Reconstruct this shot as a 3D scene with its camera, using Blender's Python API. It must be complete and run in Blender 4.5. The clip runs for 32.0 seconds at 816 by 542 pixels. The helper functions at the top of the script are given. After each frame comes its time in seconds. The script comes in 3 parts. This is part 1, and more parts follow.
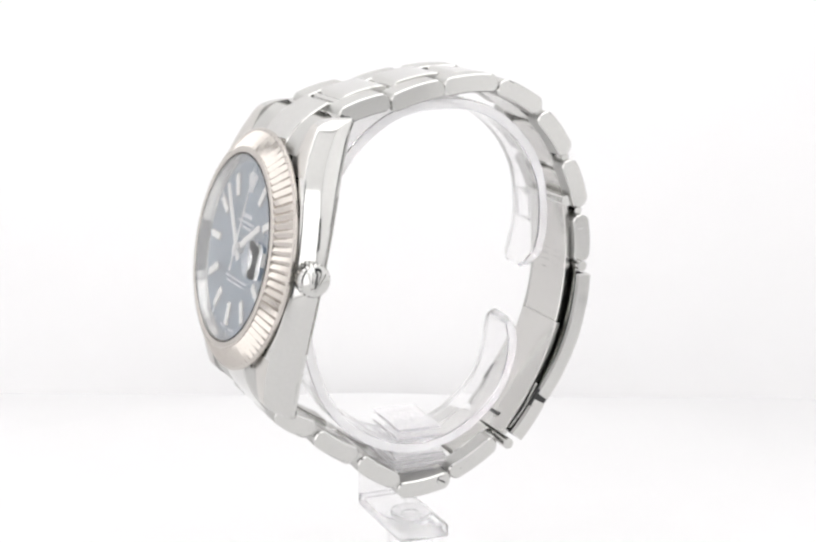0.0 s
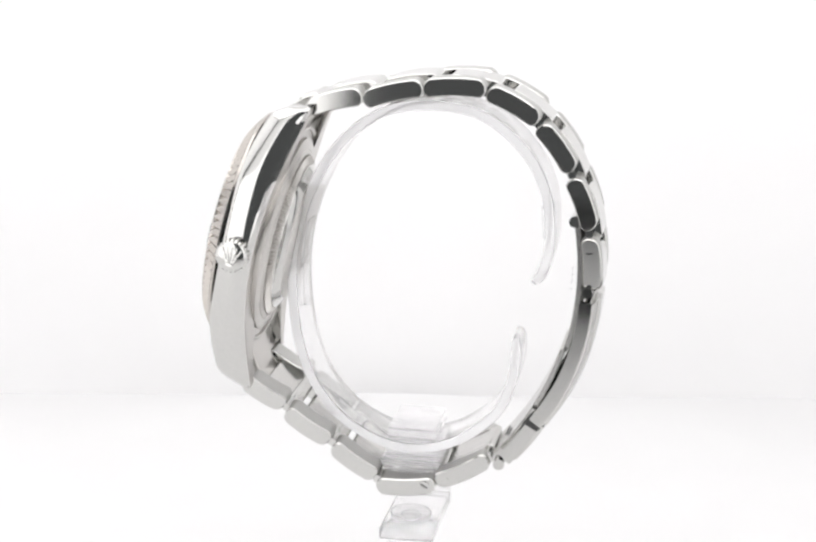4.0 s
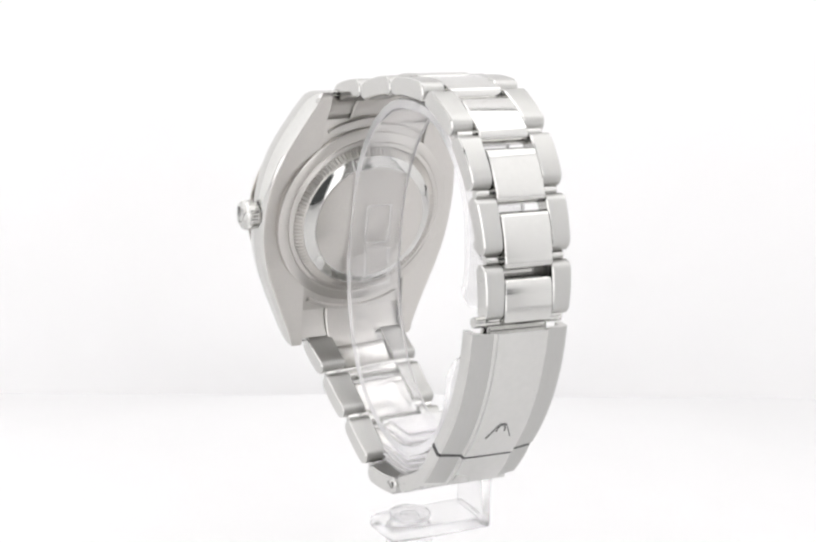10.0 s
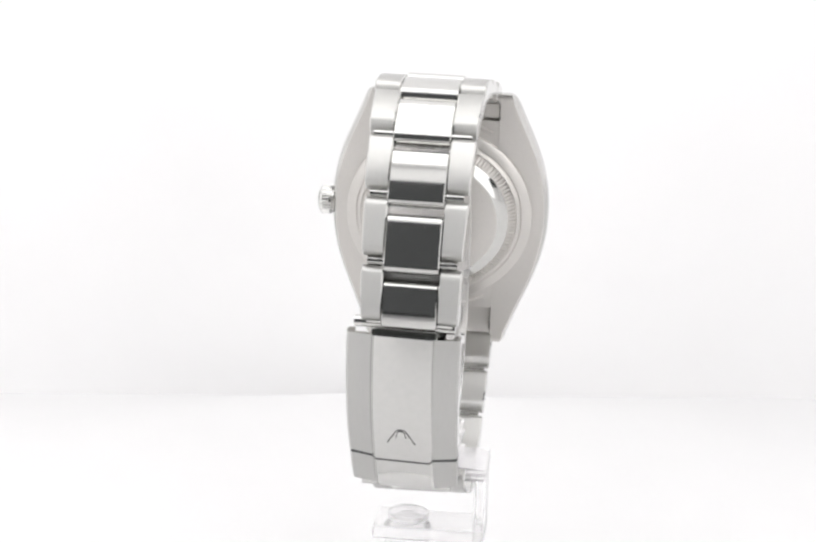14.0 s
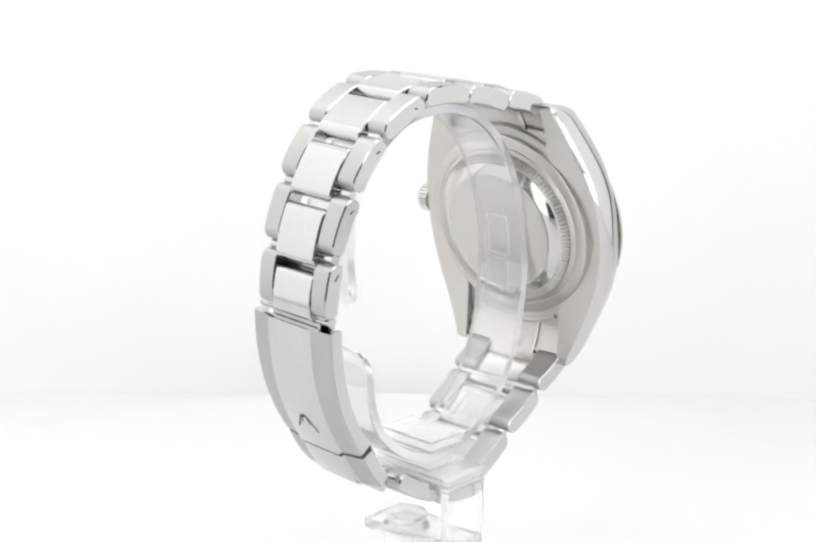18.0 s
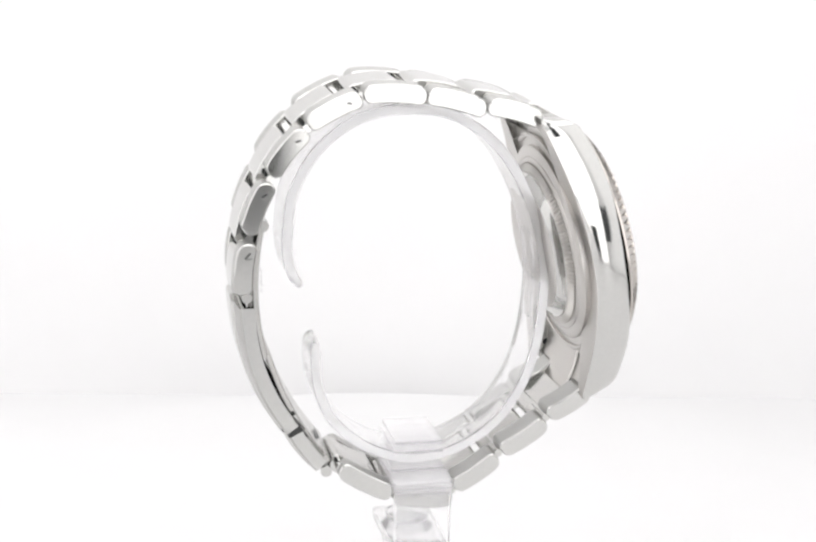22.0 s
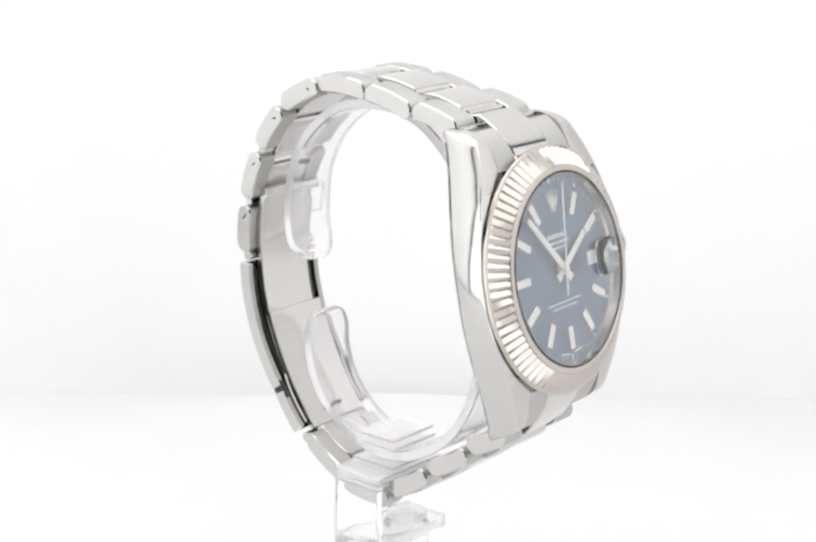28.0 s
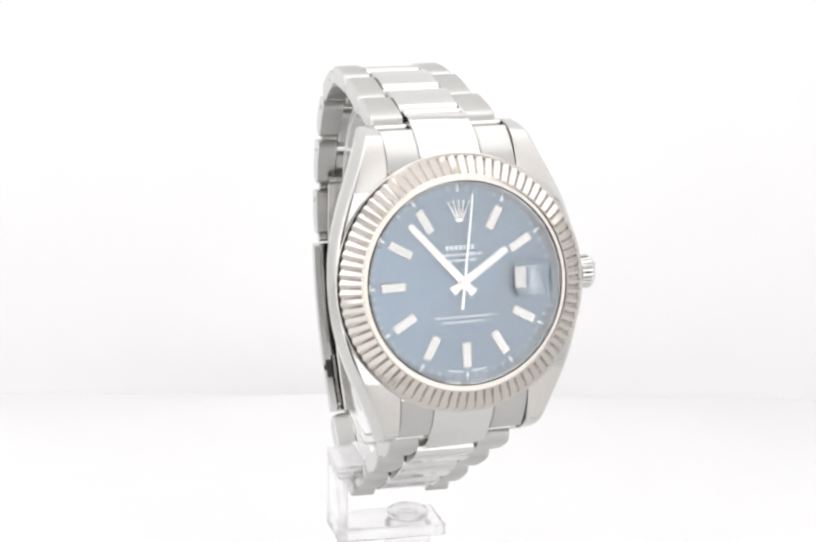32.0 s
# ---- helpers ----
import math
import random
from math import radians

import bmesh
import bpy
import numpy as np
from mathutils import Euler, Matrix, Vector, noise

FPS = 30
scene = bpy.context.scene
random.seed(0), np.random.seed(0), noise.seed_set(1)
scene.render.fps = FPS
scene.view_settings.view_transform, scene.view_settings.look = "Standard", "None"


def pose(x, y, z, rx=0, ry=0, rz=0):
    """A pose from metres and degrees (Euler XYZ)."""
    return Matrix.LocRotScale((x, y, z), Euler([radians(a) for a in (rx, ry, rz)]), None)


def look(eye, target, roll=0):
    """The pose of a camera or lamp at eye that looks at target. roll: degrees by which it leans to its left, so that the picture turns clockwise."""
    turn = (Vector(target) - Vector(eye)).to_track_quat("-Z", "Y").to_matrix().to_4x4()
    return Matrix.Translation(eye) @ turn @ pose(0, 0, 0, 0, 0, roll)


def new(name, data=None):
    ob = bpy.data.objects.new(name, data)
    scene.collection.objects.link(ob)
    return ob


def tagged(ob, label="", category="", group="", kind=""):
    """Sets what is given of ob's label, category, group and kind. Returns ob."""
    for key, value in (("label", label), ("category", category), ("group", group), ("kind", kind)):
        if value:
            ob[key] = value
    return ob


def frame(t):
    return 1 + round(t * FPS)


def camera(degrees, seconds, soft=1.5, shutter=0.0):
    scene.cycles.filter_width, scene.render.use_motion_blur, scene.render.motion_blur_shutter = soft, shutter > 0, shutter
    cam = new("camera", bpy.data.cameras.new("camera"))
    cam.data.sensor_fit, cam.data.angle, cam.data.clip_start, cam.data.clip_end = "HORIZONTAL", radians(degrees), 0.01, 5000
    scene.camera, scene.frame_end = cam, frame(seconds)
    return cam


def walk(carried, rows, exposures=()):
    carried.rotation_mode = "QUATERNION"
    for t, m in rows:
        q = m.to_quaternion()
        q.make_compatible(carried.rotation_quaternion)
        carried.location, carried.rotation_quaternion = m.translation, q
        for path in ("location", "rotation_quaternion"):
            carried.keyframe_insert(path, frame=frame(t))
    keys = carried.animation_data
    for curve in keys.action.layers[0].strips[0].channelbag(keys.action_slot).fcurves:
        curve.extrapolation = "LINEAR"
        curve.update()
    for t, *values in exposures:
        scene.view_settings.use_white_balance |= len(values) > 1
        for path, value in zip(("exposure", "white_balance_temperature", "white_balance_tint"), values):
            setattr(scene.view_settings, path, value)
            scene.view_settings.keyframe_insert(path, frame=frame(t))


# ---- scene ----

# One turntable in a white light tent: the table top is z = 0, the turntable's axis is x = y = 0.
# The camera stands still; the watch and its stand turn together.
MM = 0.001
LENS = 28.54
cam = camera(LENS, 32.0, soft=2.6)
EYE = Matrix.Translation((0, -0.272, 0.147)) @ pose(0, 0, 0, 0, 0, 0.244) @ pose(0, 0, 0, 90 - 14.881) @ pose(0, 0, 0, 0, 0, 1.365)
walk(cam, [(0.0, EYE), (32.0, EYE)])

YAW = 2.0            # how far the watch stands turned on its stand


def turn_angle(t):
    """Degrees by which the turntable has turned at t seconds."""
    return -65.43 - 8.7086 * t - 0.171 * (t / 16 - 1) ** 2


# ---------------------------------------------------------------- light
world = bpy.data.worlds.new("world")
world.use_nodes = True
scene.world = world
world.node_tree.nodes["Background"].inputs[0].default_value = (0.95, 0.98, 1.0, 1)
world.node_tree.nodes["Background"].inputs[1].default_value = 0.06
scene.view_settings.exposure = 0.835


def softbox(name, eye, target, sx, sy, watts, colour=(1, 0.990, 0.991)):
    data = bpy.data.lights.new(name, "AREA")
    data.shape, data.size, data.size_y, data.energy, data.color = "RECTANGLE", sx, sy, watts, colour
    ob = new(name, data)
    ob.matrix_world = look(eye, target)
    return ob


softbox("softbox_top", (0, -0.035, 0.455), (0, -0.035, 0), 0.57, 0.38, 0.59)
softbox("softbox_side", (-0.292, -0.045, 0.23), (0, -0.045, 0.23), 0.38, 0.44, 0.105)
softbox("softbox_side", (0.292, -0.03, 0.23), (0, -0.03, 0.23), 0.35, 0.44, 0.058)
# the lit cloth panels that flank the opening
softbox("softbox_front", (-0.188, -0.250, 0.155), (-0.188, 0.0, 0.155), 0.195, 0.30, 0.098)
softbox("softbox_front", (0.143, -0.250, 0.155), (0.143, 0.0, 0.155), 0.155, 0.30, 0.092)


# ---------------------------------------------------------------- materials
def material(name, colour, rough=0.4, metal=0.0, **extra):
    m = bpy.data.materials.new(name)
    m.use_nodes = True
    b = m.node_tree.nodes["Principled BSDF"]
    b.inputs["Base Color"].default_value = (*colour, 1)
    b.inputs["Roughness"].default_value = rough
    b.inputs["Metallic"].default_value = metal
    for key, value in extra.items():
        b.inputs[key.replace("_", " ")].default_value = value
    return m


def add_grain(m, scale, colour_a, colour_b, bump=0.0, rough=None, detail=4.0, dist=0.00002):
    """Variation of colour, gloss and relief by a stretched noise, in object metres."""
    nt = m.node_tree
    n, link = nt.nodes, nt.links.new
    b = n["Principled BSDF"]
    co = n.new("ShaderNodeTexCoord")
    mp = n.new("ShaderNodeMapping")
    mp.inputs["Scale"].default_value = scale
    link(co.outputs["Object"], mp.inputs["Vector"])
    tx = n.new("ShaderNodeTexNoise")
    tx.inputs["Scale"].default_value = 1.0
    tx.inputs["Detail"].default_value = detail
    link(mp.outputs["Vector"], tx.inputs["Vector"])
    ramp = n.new("ShaderNodeMix")
    ramp.data_type = "RGBA"
    ramp.inputs["A"].default_value = (*colour_a, 1)
    ramp.inputs["B"].default_value = (*colour_b, 1)
    link(tx.outputs["Fac"], ramp.inputs["Factor"])
    link(ramp.outputs["Result"], b.inputs["Base Color"])
    if rough:
        mr = n.new("ShaderNodeMapRange")
        mr.inputs["To Min"].default_value, mr.inputs["To Max"].default_value = rough
        link(tx.outputs["Fac"], mr.inputs["Value"])
        link(mr.outputs["Result"], b.inputs["Roughness"])
    if bump:
        bp = n.new("ShaderNodeBump")
        bp.inputs["Strength"].default_value = bump
        bp.inputs["Distance"].default_value = dist
        link(tx.outputs["Fac"], bp.inputs["Height"])
        link(bp.outputs["Normal"], b.inputs["Normal"])
    return m


STEEL_A, STEEL_B = (0.56, 0.557, 0.540), (0.62, 0.616, 0.598)
polished = add_grain(material("polished_steel", STEEL_B, 0.07, 1), (900, 900, 900), STEEL_A, STEEL_B, 0.0, (0.04, 0.10))
# brushed along the bracelet (fine lines across x)
brushed = add_grain(material("brushed_steel", STEEL_A, 0.28, 1), (14000, 500, 500), (0.445, 0.443, 0.43), (0.54, 0.537, 0.521), 0.35, (0.36, 0.50), 3.0)
centre_steel = add_grain(material("centre_link_steel", STEEL_B, 0.15, 1), (1200, 1200, 1200), STEEL_A, STEEL_B, 0.0, (0.05, 0.11))
blade_steel = add_grain(material("blade_steel", STEEL_B, 0.22, 1), (9000, 700, 700), (0.54, 0.532, 0.515), (0.63, 0.62, 0.60), 0.05, (0.16, 0.26), 3.0)
# polished flanks of links, case and clasp
flank = add_grain(material("polished_flank_steel", STEEL_B, 0.08, 1), (1500, 1500, 1500), STEEL_A, STEEL_B, 0.0, (0.05, 0.11), 3.0)


def brush_across(m, amount):
    """Gloss that spreads across the brushing, along the object's x."""
    nt = m.node_tree
    axis = nt.nodes.new("ShaderNodeCombineXYZ")
    axis.inputs["X"].default_value = 1.0
    turn = nt.nodes.new("ShaderNodeVectorTransform")
    turn.vector_type, turn.convert_from, turn.convert_to = "VECTOR", "OBJECT", "WORLD"
    nt.links.new(axis.outputs["Vector"], turn.inputs["Vector"])
    b = nt.nodes["Principled BSDF"]
    nt.links.new(turn.outputs["Vector"], b.inputs["Tangent"])
    b.inputs["Anisotropic"].default_value = amount


brush_across(brushed, 0.7)
# brushed in rings on the case back
satin = add_grain(material("satin_steel", STEEL_A, 0.30, 1), (3000, 3000, 3000), (0.54, 0.523, 0.50), (0.61, 0.59, 0.563), 0.15, (0.25, 0.36), 3.0)
white_gold = add_grain(material("white_gold", (0.78, 0.72, 0.66), 0.08, 1), (700, 700, 700), (0.48, 0.448, 0.415), (0.555, 0.522, 0.485), 0.0, (0.10, 0.18))
# dark steel: shade of slots and holes put into the colour; also small marks
dark_gap = material("shadowed_steel", (0.11, 0.11, 0.11), 0.40, 1)
# almost black, painted as the shade inside the clasp seam
seam_dark = material("seam_shade", (0.03, 0.03, 0.03), 0.7)
lume = add_grain(material("lume", (0.80, 0.81, 0.78), 0.5), (4000, 4000, 4000), (0.76, 0.77, 0.74), (0.84, 0.85, 0.82), 0.1)
print_white = material("dial_print", (0.72, 0.74, 0.76), 0.5)
date_white = material("date_paper", (0.82, 0.82, 0.80), 0.5)
emblem_silver = material("emblem_silver", (0.85, 0.85, 0.84), 0.32, 1)
pointer_metal = material("pointer_metal", (0.80, 0.79, 0.77), 0.38, 1)

# sunray blue dial: brushed from the centre outwards under blue lacquer
dial_blue = material("dial_blue", (0.10, 0.17, 0.24), 0.33, 0.90, Coat_Weight=0.1, Coat_Roughness=0.2)


def sunray(m):
    nt = m.node_tree
    n, link = nt.nodes, nt.links.new
    b = n["Principled BSDF"]
    tan = n.new("ShaderNodeTangent")
    tan.direction_type, tan.axis = "RADIAL", "Y"
    link(tan.outputs["Tangent"], b.inputs["Tangent"])
    b.inputs["Anisotropic"].default_value = 0.65
    co = n.new("ShaderNodeTexCoord")
    sep = n.new("ShaderNodeSeparateXYZ")
    link(co.outputs["Object"], sep.inputs["Vector"])
    at = n.new("ShaderNodeMath")
    at.operation = "ARCTAN2"
    link(sep.outputs["X"], at.inputs[0])
    link(sep.outputs["Z"], at.inputs[1])
    tx = n.new("ShaderNodeTexNoise")
    tx.noise_dimensions = "1D"
    tx.inputs["Scale"].default_value = 60
    tx.inputs["Detail"].default_value = 5
    link(at.outputs["Value"], tx.inputs["W"])
    mix = n.new("ShaderNodeMix")
    mix.data_type = "RGBA"
    mix.inputs["A"].default_value = (0.066, 0.116, 0.174, 1)
    mix.inputs["B"].default_value = (0.096, 0.162, 0.236, 1)
    link(tx.outputs["Fac"], mix.inputs["Factor"])
    link(mix.outputs["Result"], b.inputs["Base Color"])


sunray(dial_blue)


def clear(name, ior, colour=(1, 1, 1), rough=0.0):
    m = material(name, colour, rough)
    b = m.node_tree.nodes["Principled BSDF"]
    b.inputs["Transmission Weight"].default_value = {"acrylic": 0.88, "acrylic_base": 0.88, "cloudy_acrylic": 0.78}.get(name, 1.0)
    b.inputs["IOR"].default_value = ior
    return m


sapphire = clear("sapphire", 1.77)
acrylic = add_grain(clear("acrylic", 1.26, (0.99, 0.985, 0.99), 0.03), (160, 160, 160), (0.985, 0.98, 0.985), (1, 1, 1), 0.12, (0.0, 0.05), 2.0, 0.0001)
frosted = material("frosted_acrylic_edge", (0.98, 0.975, 0.98), 0.25, 0.0, Transmission_Weight=0.62, IOR=1.12)
cloudy = clear("cloudy_acrylic", 1.12, (0.99, 0.985, 0.99), 0.2)
clear_base = add_grain(clear("acrylic_base", 1.18, (0.99, 0.99, 0.99), 0.3), (200, 200, 200), (0.985, 0.98, 0.985), (1, 1, 1), 0.0, (0.08, 0.16), 2.0)

tent_cloth = add_grain(material("tent_cloth", (0.86, 0.86, 0.86), 0.9), (1200, 1200, 1200), (0.845, 0.845, 0.85), (0.875, 0.875, 0.875), 0.1)
table_white = add_grain(material("white_acrylic_top", (0.81, 0.81, 0.81), 0.55), (60, 60, 60), (0.745, 0.743, 0.745), (0.765, 0.763, 0.765))
wall_white = add_grain(material("white_backdrop", (0.9, 0.9, 0.9), 0.8), (60, 60, 60), (0.875, 0.871, 0.872), (0.895, 0.891, 0.892))
room_dark = add_grain(material("dim_room_paint", (0.05, 0.05, 0.05), 0.9), (3, 3, 3), (0.04, 0.04, 0.042), (0.06, 0.06, 0.06))


# ---------------------------------------------------------------- mesh helpers (millimetres in, metres out)
def finish(name, bm, mats, smooth=35):
    bmesh.ops.remove_doubles(bm, verts=bm.verts, dist=1e-5)
    bmesh.ops.recalc_face_normals(bm, faces=bm.faces)
    me = bpy.data.meshes.new(name)
    bm.to_mesh(me)
    bm.free()
    me.transform(Matrix.Scale(MM, 4))
    for m in mats if isinstance(mats, (list, tuple)) else [mats]:
        me.materials.append(m)
    if smooth:
        me.polygons.foreach_set("use_smooth", [True] * len(me.polygons))
        me.set_sharp_from_angle(angle=radians(smooth))
    return me


def part(name, bm, mat, parent, label="", m=None, smooth=35):
    me = bm if isinstance(bm, bpy.types.Mesh) else finish(name, bm, mat, smooth)
    ob = new(name, me)
    ob.parent = parent
    if m is not None:
        ob.matrix_basis = m
    return tagged(ob, label) if label else ob


def mm_pose(m):
    """A pose written in millimetres, as metres."""
    m = m.copy()
    m.translation = m.translation * MM
    return m


def loft(bm, rings, close=True, caps=True):
    """Skin a row of rings with the same number of points."""
    vs = [[bm.verts.new(p) for p in ring] for ring in rings]
    n = len(rings[0])
    for a, b in zip(vs, vs[1:]):
        for i in range(n if close else n - 1):
            j = (i + 1) % n
            bm.faces.new((a[i], a[j], b[j], b[i]))
    if caps:
        bm.faces.new(vs[0][::-1])
        bm.faces.new(vs[-1])
    return vs


def lathe(bm, profile, n=96, close=True):
    """Turn (radius, y) points round the y axis."""
    cols = []
    for k in range(n):
        a = 2 * math.pi * k / n
        cols.append([bm.verts.new((r * math.sin(a), y, r * math.cos(a))) for r, y in profile])
    m = len(profile)
    for k in range(n):
        a, b = cols[k], cols[(k + 1) % n]
        for i in range(m if close else m - 1):
            j = (i + 1) % m
            if profile[i][0] < 1e-6 and profile[j][0] < 1e-6:
                continue
            bm.faces.new((a[i], b[i], b[j], a[j]))
    bmesh.ops.remove_doubles(bm, verts=bm.verts, dist=1e-5)


def box(bm, sx, sy, sz, at=(0, 0, 0), bevel=0.0, seg=2, m=None):
    made = bmesh.ops.create_cube(bm, size=1.0, matrix=(m or Matrix.Identity(4)) @ Matrix.Translation(at) @ Matrix.Diagonal((sx, sy, sz, 1)))
    if bevel:
        edges = {e for v in made["verts"] for e in v.link_edges}
        bmesh.ops.bevel(bm, geom=list(edges), offset=bevel, segments=seg, affect="EDGES", profile=0.5)


def rod(bm, r, p, q, n=20):
    p, q = Vector(p), Vector(q)
    d = q - p
    m = Matrix.Translation((p + q) / 2) @ d.to_track_quat("Z", "Y").to_matrix().to_4x4()
    bmesh.ops.create_cone(bm, cap_ends=True, segments=n, radius1=r, radius2=r, depth=d.length, matrix=m)


def bar_with_ends(length, thick, n=6, bow=0.0, end=None):
    """Side profile of a link in (s, h): a slab with rounded ends, bowed outwards."""
    r = end or thick / 2
    pts = []
    for cx, a0 in ((length / 2 - r, -90), (-length / 2 + r, 90)):
        for k in range(n + 1):
            a = radians(a0 + 180 * k / n)
            pts.append((cx + r * math.cos(a), (thick / 2) * math.sin(a)))
        if a0 == -90:
            for k in range(1, 6):
                s = (length / 2 - r) * (1 - 2 * k / 6)
                pts.append((s, thick / 2))
        else:
            for k in range(1, 6):
                s = -(length / 2 - r) * (1 - 2 * k / 6)
                pts.append((s, -thick / 2))
    return [(s, h + bow * (1 - (2 * s / length) ** 2)) for s, h in pts]


def slab(bm, profile, x0, x1, chamfer=0.25, m=None):
    """Extrude a (y, z) profile along x, with chamfered rims."""
    cy = sum(p[0] for p in profile) / len(profile)
    cz = sum(p[1] for p in profile) / len(profile)

    def inset(d):
        out = []
        n = len(profile)
        for i in range(n):
            (ay, az), (by, bz) = profile[i - 1], profile[(i + 1) % n]
            ty, tz = by - ay, bz - az
            ln = math.hypot(ty, tz) or 1
            ny, nz = -tz / ln, ty / ln
            if ny * (cy - profile[i][0]) + nz * (cz - profile[i][1]) < 0 and abs(ny) + abs(nz) > 0:
                ny, nz = -ny, -nz
            out.append((profile[i][0] + ny * d, profile[i][1] + nz * d))
        return out

    inner = inset(chamfer)
    rings = [[(x0, y, z) for y, z in inner], [(x0 + chamfer, y, z) for y, z in profile],
             [(x1 - chamfer, y, z) for y, z in profile], [(x1, y, z) for y, z in inner]]
    if m is not None:
        rings = [[m @ Vector(p) for p in r] for r in rings]
    loft(bm, rings)


# ---------------------------------------------------------------- the tent and the room round it
def quad_box(name, sx, sy, sz, at, mat, label, category, kind="structure"):
    bm = bmesh.new()
    box(bm, sx, sy, sz, at)
    ob = new(name, finish(name, bm, mat, 0))
    return tagged(ob, label, category, kind=kind)


# white boards: the floor, and the back wall that stands a little askew on it
quad_box("floor", 600, 500, 6, (0, -72.2, -7), table_white, "white board floor of the light tent", "floor")


def back_wall():
    bm = bmesh.new()
    box(bm, 600, 6, 480, (0, 161.5, 230.2))
    return finish("wall_back", bm, wall_white, 30)


wall_back = tagged(new("wall_back", back_wall()), "white backdrop wall of the light tent", "backdrop", kind="structure")
wall_back.matrix_basis = Matrix.Translation((0, 0.158, 0)) @ pose(0, 0, 0, 0, 0, 3.2) @ Matrix.Translation((0, -0.158, 0))
quad_box("wall_left", 6, 405, 480, (-303, -46, 225), tent_cloth, "white cloth side wall of the light tent", "wall")
quad_box("wall_right", 6, 371, 480, (303, -29, 225), tent_cloth, "white cloth side wall of the light tent", "wall")
quad_box("ceiling", 620, 480, 6, (0, -82, 468), tent_cloth, "white cloth roof of the light tent", "ceiling")
# front wall with the tall slot through which the camera looks
quad_box("wall_front_left", 200, 4, 469, (-186, -256, 230), tent_cloth, "white cloth front flap of the light tent", "wall")
quad_box("wall_front_right", 163, 4, 469, (143.5, -256, 230), tent_cloth, "white cloth front flap of the light tent", "wall")
# unseen corner panels; the gap between them is added to darken the dial's reflection
quad_box("wall_front_low", 75, 4, 82, (262.5, -256, 37), tent_cloth, "white cloth lower front panel of the light tent", "wall")
quad_box("wall_right_low", 6, 39, 82, (303, -234.5, 37), tent_cloth, "white cloth lower side panel of the light tent", "wall")
quad_box("wall_front_high", 75, 4, 262, (262.5, -256, 334), tent_cloth, "white cloth upper front panel of the light tent", "wall")
quad_box("wall_right_high", 6, 39, 262, (303, -234.5, 334), tent_cloth, "white cloth upper side panel of the light tent", "wall")
quad_box("wall_front_top", 148, 4, 120, (-12, -256, 405), tent_cloth, "white cloth front flap of the light tent", "wall")
quad_box("table", 900, 700, 30, (0, -82, -32), room_dark, "dark table top that carries the light tent", "table", "structure")


# ---------------------------------------------------------------- turntable
turntable = tagged(new("turntable"), "round white turntable disc on the tent floor", "turntable")
bm = bmesh.new()
lathe(bm, [(0, -3.9), (146.5, -3.9), (146.5, 0), (0, 0)], 160, close=False)
part("disc", bm, table_white, turntable, m=pose(0, 0, 0, 90))
bm = bmesh.new()
lathe(bm, [(146.5, -3.9), (149, -3.9), (149.6, -3.4), (149.6, -0.6), (149, 0), (146.5, 0)], 160)
part("rim", bm, table_white, turntable, "white rounded rim", m=pose(0, 0, 0, 90))

# ---------------------------------------------------------------- the watch
# Lengths of the watch are in millimetres; its frame: x to the crown, y to the clasp, z up.
watch = tagged(new("wristwatch"), "steel wristwatch with blue dial and fluted bezel on a clear stand", "watch")
LEAN, XC = -1.1, -2.4          # the watch leans a little on its stand
K = 1.088                      # bracelet stations below are in units of K mm
CASE_TILT = 11.8
CASE = Matrix.Translation((XC + 0.45, -30.6, 81.0)) @ pose(0, 0, 0, 0, 0, 0.5) @ pose(0, 0, 0, -CASE_TILT)
LEANED = Matrix.Translation((XC, 0, 75)) @ pose(0, 0, 0, 0, LEAN) @ Matrix.Translation((-XC, 0, -75))
CASE_M = mm_pose(LEANED @ CASE)


def settle(at, lean, yaw):
    """How a piece of the loose bracelet hangs: it leans and twists about its own middle (y, z)."""
    x, y, z = XC, at.x, at.y
    return Matrix.Translation((x + (z - 75) * math.tan(radians(lean)), y, z)) @ pose(0, 0, 0, 0, 0, yaw) @ pose(0, 0, 0, 0, lean) @ Matrix.Translation((-x, -y, -z))


def case_half_width(v):
    """Half the width of the case at height v, a smooth curve through its stations."""
    a = min(abs(v), 25.4)
    pts = (20.6, 20.42, 19.75, 18.6, 17.05, 15.4, 13.85, 12.4)           # every 4 mm
    i = min(int(a / 4), 6)
    t = a / 4 - i
    p0, p1, p2, p3 = pts[abs(i - 1)], pts[i], pts[i + 1], pts[i + 2] if i < 6 else 2 * pts[7] - pts[6]
    return 0.5 * (2 * p1 + (p2 - p0) * t + (2 * p0 - 5 * p1 + 4 * p2 - p3) * t * t + (3 * p1 - p0 - 3 * p2 + p3) * t ** 3)


def case_front(v):
    a, tip = max(0.0, abs(v) - 11), max(0.0, abs(v) - 22.5)
    return 0.25 + 0.0165 * a * a + 0.42 * tip * tip


def case_back(v):
    return 5.9 + 0.0052 * v * v


